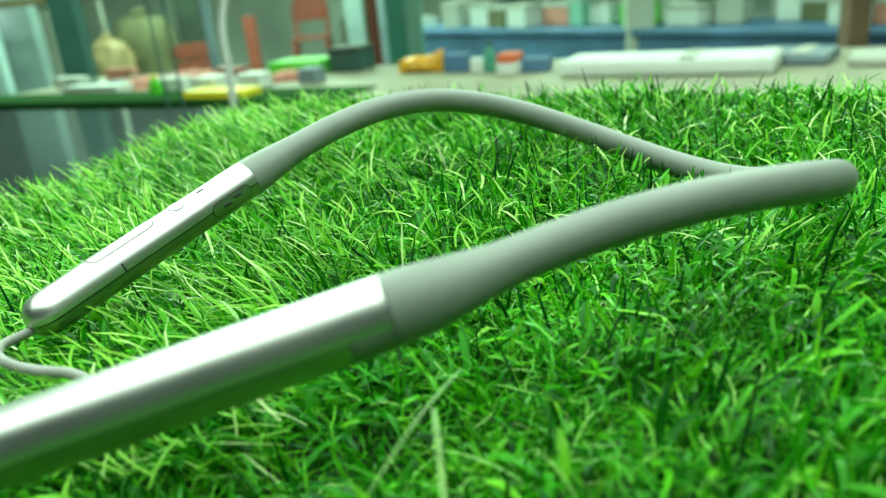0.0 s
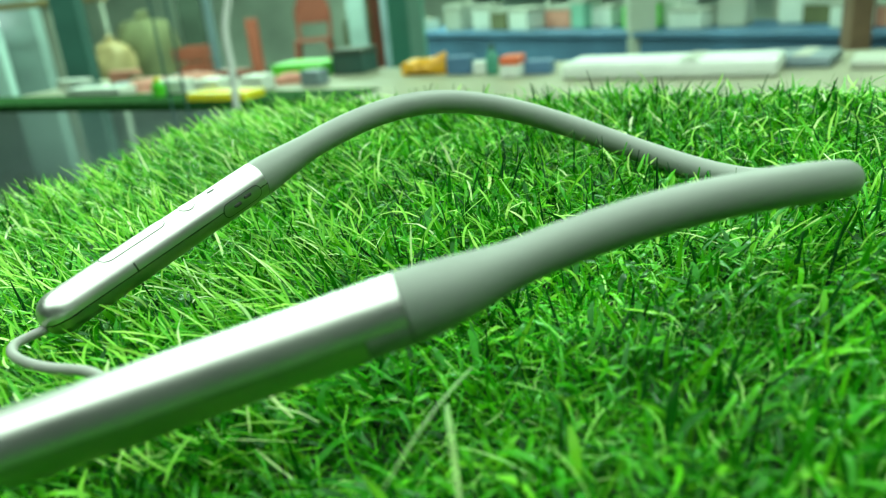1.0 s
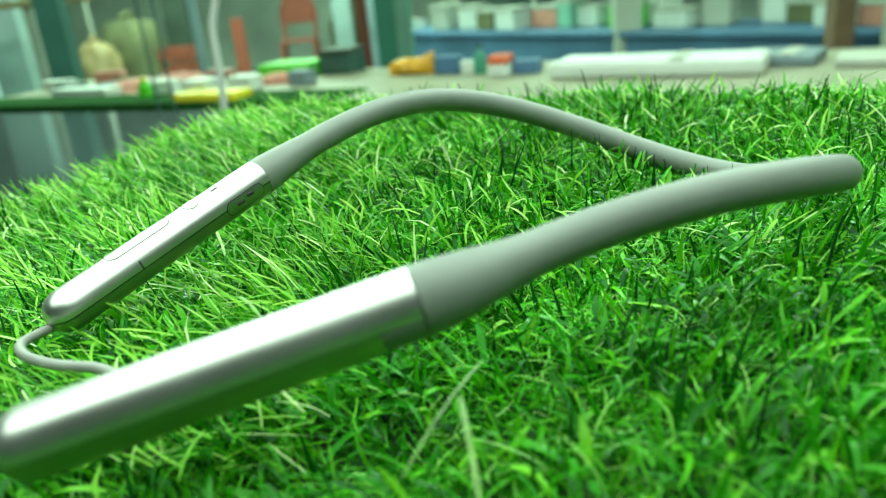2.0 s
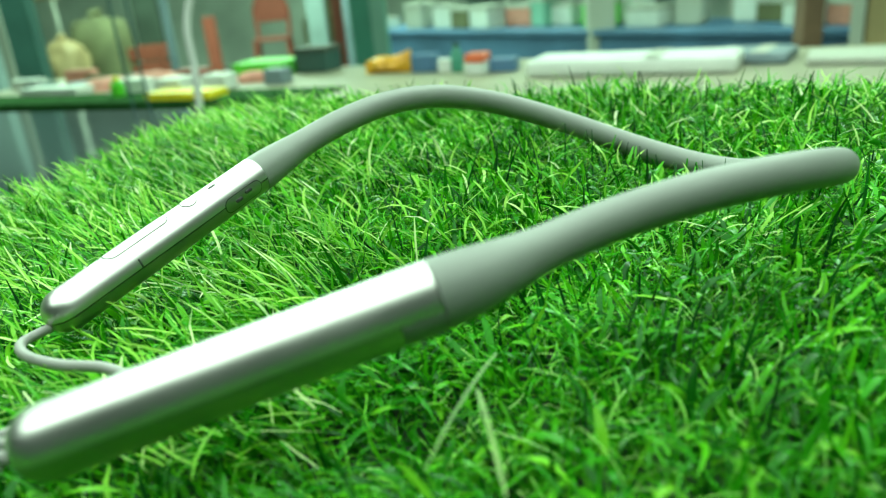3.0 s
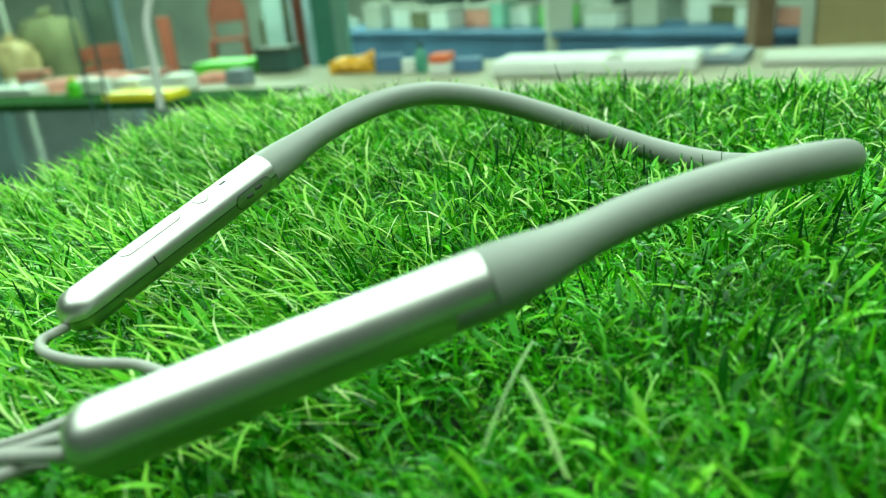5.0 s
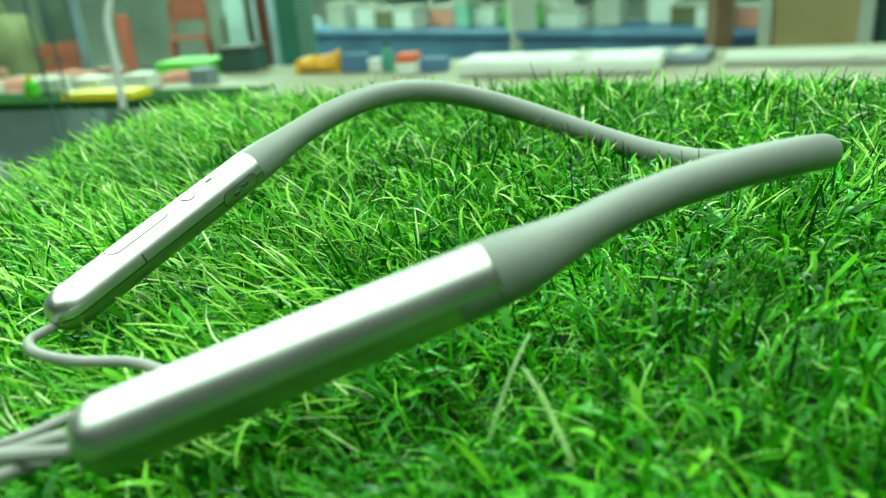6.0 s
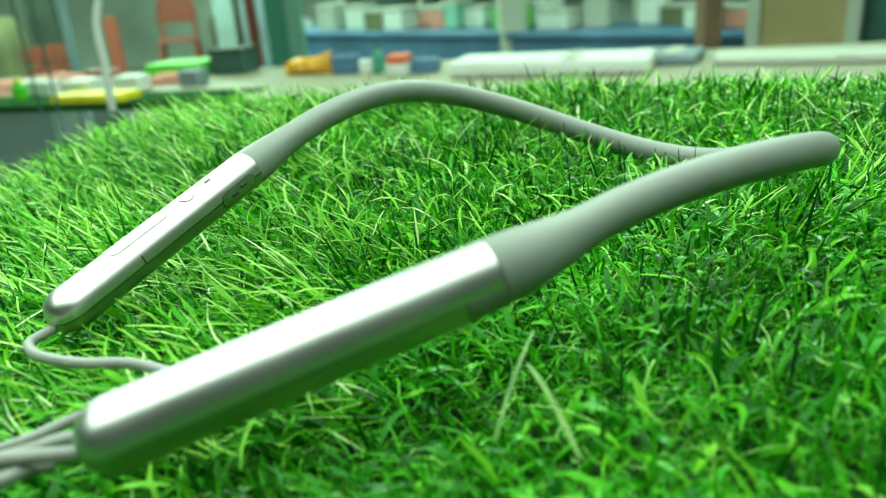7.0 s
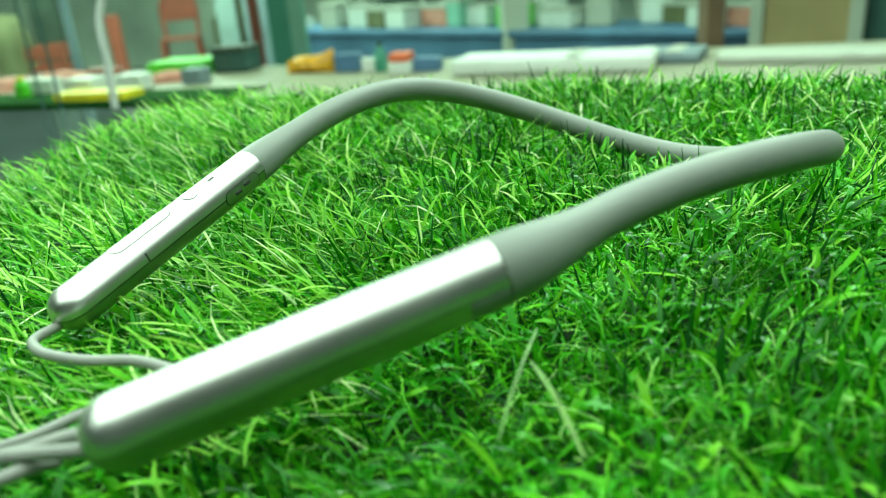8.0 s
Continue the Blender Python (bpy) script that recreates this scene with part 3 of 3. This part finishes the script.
def packet(name, x, y, sx, sz, rz, material, label, tip):
    """A crimped foil packet, fat in the middle and pinched at both ends."""
    ob = thing(name, pose(x, y, TZ, 0, 0, rz), label, "packet", "snack packets")
    bm = bmesh.new()
    n, rows = 12, 9
    for j in range(rows):
        for i in range(n + 1):
            u, v = i / n, j / (rows - 1)
            fat = 0.022 * math.sin(math.pi * u) ** 0.7
            crink = 0.004 * math.sin(23 * u + 9 * v) * math.sin(math.pi * v)
            z = sz * v * (0.62 + tip * u + 0.08 * math.sin(7 * u))
            bm.verts.new(((u - 0.5) * sx, -fat * math.sin(math.pi * min(1, v * 0.9 + 0.08)) + crink, z))
    for j in range(rows):
        for i in range(n + 1):
            u, v = i / n, j / (rows - 1)
            fat = 0.022 * math.sin(math.pi * u) ** 0.7
            bm.verts.new(((u - 0.5) * sx, fat * math.sin(math.pi * min(1, v * 0.9 + 0.08)) + 0.001, sz * v * (0.62 + tip * u + 0.08 * math.sin(7 * u))))
    bm.verts.ensure_lookup_table()
    w, half = n + 1, (n + 1) * rows
    for side in (0, half):
        for j in range(rows - 1):
            for i in range(n):
                a = side + j * w + i
                bm.faces.new([bm.verts[k] for k in (a, a + 1, a + w + 1, a + w)])
    for i in range(n):
        for j in (0, rows - 1):
            bm.faces.new([bm.verts[k] for k in (j * w + i, j * w + i + 1, half + j * w + i + 1, half + j * w + i)])
    for j in range(rows - 1):
        for i in (0, n):
            bm.faces.new([bm.verts[k] for k in (j * w + i, (j + 1) * w + i, half + (j + 1) * w + i, half + j * w + i)])
    part("foil", bm, material, ob, "", True)
    part("crimp", box(0.012, 0.004, sz * 0.6, (-sx / 2, 0, 0), 0.001), material, ob)
    return ob


def bottle(x, y, r, h, body_m, cap_m, label):
    ob = thing("bottle", pose(x, y, TZ), label, "bottle")
    part("body", sweep([(0, 0, 0), (0, 0, 0.004), (0, 0, h * 0.6), (0, 0, h * 0.75), (0, 0, h * 0.85)], [r * 0.9, r, r, r * 0.55, r * 0.4], 14), body_m, ob, "", True)
    part("cap", sweep([(0, 0, h * 0.85), (0, 0, h)], [r * 0.5, r * 0.46], 12), cap_m, ob)
    return ob


def cloth_heap(x, y, sx, sy, sz, material, label, name="folded_cloth"):
    """A soft low heap."""
    bm = bmesh.new()
    bmesh.ops.create_icosphere(bm, subdivisions=3, radius=1)
    for v in bm.verts:
        k = 1 + 0.22 * noise.noise(v.co * 2.1 + Vector((x * 9, y * 7, 0)))
        v.co = Vector((v.co.x * sx * k, v.co.y * sy * k, max(0, v.co.z) * sz * k))
    ob = mesh_ob(name, bm, material, True)
    ob.matrix_world = pose(x, y, TZ)
    return tagged(ob, label, "cloth")


runner = thing("table_runner", pose(-0.775, 1.845, TZ + 0.0005, 0, 0, OBL), "dark green cloth runner draped over the goods table edge", "runner")
part("cloth", box(1.25, 0.13, 0.004, (0, 0, 0), 0.001), M_RUNNER, runner)
part("drop", box(1.25, 0.005, 0.05, (0, -0.0745, -0.046), 0.001), M_RUNNER, runner, "hanging edge of the cloth")
carton("yellow_tray", -0.535, 1.715, 0.175, 0.07, 0.02, OBL, M_YEL, "shallow bright yellow plastic tray on goods table", "tray")
carton("lime_box", -0.41, 2.07, 0.16, 0.12, 0.034, OBL, M_GREEN, "lime green plastic box on goods table", "box")
carton("dark_carton", -0.275, 2.02, 0.095, 0.08, 0.062, OBL, M_DTEAL, "dark teal carton beside lime box", "carton", M_DARK, 0.2)
packet("snack_packet", -0.085, 1.84, 0.11, 0.047, OBL + 6, M_ORANGE, "shiny orange snack packet lying on table", 0.45)
carton("red_carton", 0.112, 1.68, 0.042, 0.05, 0.044, OBL, M_WHITE, "small white carton with orange red lid", "carton", M_CORAL, 0.4)
bottle(0.07, 1.74, 0.014, 0.066, M_TEAL, M_DTEAL, "small green plastic bottle")
carton("blue_carton", 0.0, 1.80, 0.06, 0.04, 0.04, OBL, M_BLUE, "small dark blue carton", "carton")
carton("blue_carton", 0.17, 1.69, 0.06, 0.04, 0.028, OBL, M_BLUE, "small dark blue carton beside red lidded carton", "carton")
carton("pale_carton", 0.045, 1.76, 0.035, 0.03, 0.03, OBL + 20, M_WHITE, "small pale blue white carton", "carton")
carton("white_parcel", 0.40, 1.505, 0.40, 0.12, 0.034, -28, M_WHITE, "long white plastic wrapped parcel on goods table", "parcel", soft=0.3)
carton("white_parcel", 0.64, 1.50, 0.14, 0.12, 0.022, -35, M_SLATE, "grey parcel beside long white parcel", "parcel", soft=0.3)
carton("white_parcel", 0.86, 1.33, 0.36, 0.12, 0.016, -30, M_PALE, "pale grey parcel at table edge", "parcel", soft=0.3)
cloth_heap(-0.68, 1.95, 0.09, 0.05, 0.045, M_PINK, "folded salmon pink cloth on table")
cloth_heap(-0.84, 2.05, 0.12, 0.05, 0.03, M_PINK, "flat salmon pink cloth on table")
cloth_heap(-0.42, 1.92, 0.06, 0.03, 0.025, M_PINK, "small salmon cloth on table")
carton("white_box", -0.585, 1.81, 0.075, 0.06, 0.04, OBL, M_WHITE, "small white box behind yellow tray", "box")
carton("white_box", -0.49, 1.84, 0.07, 0.05, 0.035, OBL, M_WHITE, "small white box behind yellow tray", "box")
carton("white_box", -0.96, 2.02, 0.2, 0.06, 0.022, OBL, M_WHITE, "flat white box at table edge", "box")
bottle(-0.735, 1.85, 0.016, 0.05, M_GREEN, M_YEL, "small lime and yellow bottle")

# small clutter on the far half of the table
rk = random.Random(11)
for k in range(12):
    u, v = -1.95 + 0.85 * k / 11 + rk.uniform(-0.03, 0.03), 1.43 + rk.uniform(0, 0.28)
    px, py = u * math.cos(radians(OBL)) - v * math.sin(radians(OBL)), u * math.sin(radians(OBL)) + v * math.cos(radians(OBL))
    m, word = [(M_WHITE, "white"), (M_DTEAL, "dark teal"), (M_PINK, "salmon"), (M_OLIVE, "olive"), (M_SLATE, "slate grey"), (M_DARK, "dark green"), (M_RED, "dull red")][k % 7]
    if abs(px + 0.535) < 0.13 and py < 1.9 or abs(px + 0.43) < 0.16 and py > 1.9:
        continue
    carton("small_carton", px, py, rk.uniform(0.05, 0.11), rk.uniform(0.03, 0.05), rk.uniform(0.015, 0.04), OBL + rk.uniform(-12, 12), m, "small " + word + " carton on the goods table", "carton", group="small cartons")

# hanging white cord in front of the goods table
cord = thing("white_power_flex", pose(0, 0, 0), "white power flex hanging from the ceiling", "power flex")
part("sleeve", sweep(spline(CORD, 8), 0.0075, 10), M_WHITE, cord, "", True)


# ---------------------------------------------------------------- the shop beyond
def post(name, x, y, sx, sy, material, label, strip=None, h=CEIL - FLOOR - 0.001):
    ob = thing(name, pose(x, y, FLOOR, 0, 0, 0), label, "post")
    part("shaft", box(sx, sy, h, (0, 0, 0), 0.006), material, ob)
    part("foot", box(sx * 1.25, sy * 1.25, 0.08, (0, 0, 0), 0.006), material, ob)
    if strip:
        part("edge_strip", box(sx * 0.42, 0.012, CEIL - FLOOR - 0.1, (sx * 0.27, -sy / 2 - 0.004, 0.085), 0.003), strip, ob, "pale strip")
    return ob


post("teal_post", -0.165, 2.56, 0.115, 0.10, M_TEAL, "teal painted post with a pale strip", M_TEAL_L)
post("red_pole", -0.272, 2.62, 0.034, 0.03, M_RED, "thin red painted pole")
post("pale_column", -3.15, 6.0, 0.075, 0.075, M_PALE, "slim pale painted column")
post("pale_column", -0.98, 7.6, 0.18, 0.14, M_MIST, "mist grey painted column")
post("pale_column", 1.02, 4.4, 0.15, 0.12, M_PALE, "pale painted column beside blue counter")
post("red_pole", -1.86, 7.0, 0.11, 0.05, M_RED, "short red painted post behind the sacks", None, 0.74)
post("brown_post", 1.66, 3.30, 0.09, 0.09, M_BROWN, "dark brown wooden post")
post("teal_pole", -2.49, 5.0, 0.17, 0.12, M_DTEAL, "dark teal painted pole behind goods table")
post("pale_pole", -2.95, 6.5, 0.03, 0.03, M_PALE, "thin pale painted pole behind the sacks")
post("pale_pole", -1.72, 5.4, 0.05, 0.05, M_SLATE, "thin slate grey painted pole")
post("dark_post", -2.44, 7.2, 0.22, 0.2, M_DARK, "dark green painted pillar")
post("dark_post", -0.62, 7.4, 0.36, 0.2, M_SLATE, "slate grey painted square pillar")
post("dark_post", -3.73, 6.6, 0.36, 0.2, M_MIST, "mist blue painted square pillar")


def panel_wall(name, x, y, w, h, rz, material, label):
    """A framed upright panel."""
    ob = thing(name, pose(x, y, FLOOR, 0, 0, rz), label, "screen")
    part("sheet", box(w, 0.03, h, (0, 0, 0), 0.004), material, ob)
    for sx in (-1, 1):
        part("stile", box(0.05, 0.05, h, (sx * (w / 2 + 0.026), 0, 0), 0.004), M_PALE, ob)
    return ob


panel_wall("wooden_screen", 1.76, 2.75, 0.30, 2.3, -45, M_TAN, "tan wooden upright panel")
panel_wall("teal_screen", 2.15, 2.39, 0.72, 2.3, -45, M_DTEAL, "dark teal upright panel")


def chair(x, y, rz):
    """A moulded plastic chair with an arched open back."""
    ob = thing("plastic_chair", pose(x, y, FLOOR, 0, 0, rz), "red moulded plastic chair with arched back", "chair", "red chairs")
    part("seat", box(0.36, 0.36, 0.03, (0, 0, 0.43), 0.01), M_RED, ob)
    arch = [(-0.16, 0.17, 0.44), (-0.165, 0.19, 0.6), (-0.15, 0.20, 0.78), (-0.08, 0.21, 0.86), (0, 0.21, 0.88), (0.08, 0.21, 0.86), (0.15, 0.20, 0.78), (0.165, 0.19, 0.6), (0.16, 0.17, 0.44)]
    part("back_frame", sweep(spline(arch, 4), 0.022, 8), M_RED, ob, "", True)
    part("backrest", box(0.29, 0.02, 0.27, (0, 0.2, 0.60), 0.008), M_RED, ob)
    for sx in (-1, 1):
        for sy in (-1, 1):
            part("leg", sweep([(sx * 0.19, sy * 0.19, 0), (sx * 0.16, sy * 0.16, 0.43)], [0.018, 0.022], 8), M_RED, ob)
    return ob


chair(-1.49, 7.9, 4)


def crate(x, y, sx, sy, h, label):
    """A stacking crate: four slatted sides and a rim."""
    ob = thing("plastic_crate", pose(x, y, FLOOR), label, "crate", "red crates")
    part("base", box(sx, sy, 0.02, (0, 0, 0), 0.004), M_RED, ob)
    rows = max(3, int(h / 0.12))
    for k in range(rows):
        for sgn in (-1, 1):
            part("slat", box(sx, 0.015, h / rows * 0.72, (0, sgn * sy / 2, 0.022 + h / rows * k), 0.003), M_RED, ob)
            part("slat", box(0.015, sy - 0.02, h / rows * 0.72, (sgn * sx / 2, 0, 0.022 + h / rows * k), 0.003), M_RED, ob)
    for a in (-1, 1):
        for b in (-1, 1):
            part("corner", box(0.03, 0.03, h, (a * sx / 2, b * sy / 2, 0), 0.004), M_RED, ob)
    return ob


crate(-2.36, 6.7, 0.36, 0.3, 0.58, "dull red plastic crate beside the sacks")
crate(-4.25, 7.4, 0.26, 0.26, 0.46, "low dull red plastic crate")

# blue counter running obliquely, goods on it
CX, CY, CROT = 1.15, 4.55, -49
counter = thing("blue_counter", pose(CX, CY, FLOOR, 0, 0, CROT), "long blue laminate shop counter", "counter")
part("front", box(4.2, 0.5, 0.53, (0, 0, 0), 0.01), M_BLUE, counter, "blue laminate front")
part("worktop", box(4.3, 0.56, 0.035, (0, 0, 0.532), 0.008), M_BLUE, counter, "blue laminate top")
back = thing("wall_cabinet", pose(CX + 0.55, CY + 0.62, FLOOR, 0, 0, CROT), "tall grey green shop shelving", "shelving")
part("back_panel", box(4.6, 0.03, 2.4, (0, 0.2, 0)), M_WALL, back)
for k in range(5):
    part("shelf", box(4.6, 0.3, 0.03, (0, 0.03, 0.35 + 0.42 * k), 0.004), M_SLATE, back)
for k in range(6):
    part("upright", box(0.04, 0.3, 2.4, (-2.3 + 0.92 * k, 0.03, 0), 0.004), M_PALE, back)
rg = random.Random(4)
cm = pose(CX, CY, FLOOR, 0, 0, CROT)
for k in range(20):
    u = -2.0 + 4.0 * k / 19 + rg.uniform(-0.05, 0.05)
    p = cm @ Vector((u, rg.uniform(-0.12, 0.12), 0.567))
    m = [M_WHITE, M_WHITE, M_PALE, M_WHITE, M_OLIVE, M_WHITE, M_PINK, M_TEAL_L, M_WHITE, M_GREEN][k % 10]
    name = {"white_plastic": "white", "pale_column_paint": "pale grey", "olive_cloth": "olive", "salmon_cloth": "salmon", "pale_teal_paint": "pale teal", "lime_plastic": "lime green"}[m.name]
    carton("goods_box", p.x, p.y, rg.uniform(0.14, 0.24), rg.uniform(0.12, 0.2), rg.uniform(0.07, 0.2), CROT + rg.uniform(-15, 15), m, name + " goods box on the blue counter", "box", M_PALE, 0.15, "goods boxes", p.z)


def sack(x, y, r, h, cloth, label):
    bm = bmesh.new()
    bmesh.ops.create_icosphere(bm, subdivisions=3, radius=1)
    for v in bm.verts:
        k = 1 + 0.3 * noise.noise(v.co * 1.9 + Vector((x, y, 0))) + 0.12 * noise.noise(v.co * 5 + Vector((y, x, 3)))
        full = [math.copysign(abs(c) ** 0.55, c) for c in v.co]
        v.co = Vector((full[0] * r * k, full[1] * r * k, (full[2] * 0.5 + 0.5) * h * (0.9 + 0.1 * k)))
    ob = thing("sack", pose(x, y, FLOOR, 0, 0, 40 * x), label, "sack")
    part("bag", bm, cloth, ob, "", True)
    part("tied_neck", sweep([(0, 0, h * 0.93), (0, 0, h * 1.02), (0.01, 0, h * 1.05)], [r * 0.3, r * 0.22, r * 0.26], 12), cloth, ob)
    return ob


sack(-2.86, 6.3, 0.15, 0.69, M_TAN, "tan cloth sack standing on floor")
sack(-2.68, 6.62, 0.24, 0.84, M_OLIVE, "large olive cloth sack standing on floor")
sack(-0.95, 8.3, 0.22, 0.75, M_OLIVE, "olive cloth sack beside chair")

# small lamp, the lit area below it as a pale column, and beam at the far side
stand = thing("lamp_and_lit_area", pose(-3.86, 6.35, FLOOR), "small glowing lamp shade above a pale blue lit area", "floor lamp")
part("base", sweep([(0, 0, 0), (0, 0, 0.02), (0, 0, 0.03)], [0.15, 0.15, 0.05], 20), M_PALEBLUE, stand)
# column shape added to carry the lit area's colour
part("pole", box(0.16, 0.10, 0.86, (0, 0, 0.02), 0.02), M_PALEBLUE, stand)
part("shade", sweep([(0, 0, 0.881), (0, 0, 0.9), (0, 0, 0.98), (0, 0, 1.0)], [0.05, 0.075, 0.075, 0.05], 20), M_LAMP, stand, "small glowing white shade", True)
beam = thing("wooden_beam", pose(-3.3, 5.93, 0.10), "pale wooden beam fixed across the slim column", "beam")
part("timber", box(1.3, 0.06, 0.05, (0, 0, 0), 0.006), M_TAN, beam)

# two thin rods standing behind the turf table
for rx, ry in ((-0.543, 1.42), (-0.514, 1.42)):
    rod = thing("display_rod", pose(rx, ry, FLOOR), "thin dark teal upright rod", "rod", "display rods")
    part("shaft", sweep([(0, 0, 0.011), (0, 0, CEIL - FLOOR - 0.001)], 0.0024, 10), M_DTEAL, rod, "", True)
    part("foot", sweep([(0, 0, 0), (0, 0, 0.01), (0, 0, 0.014)], [0.05, 0.05, 0.01], 16), M_DTEAL, rod)
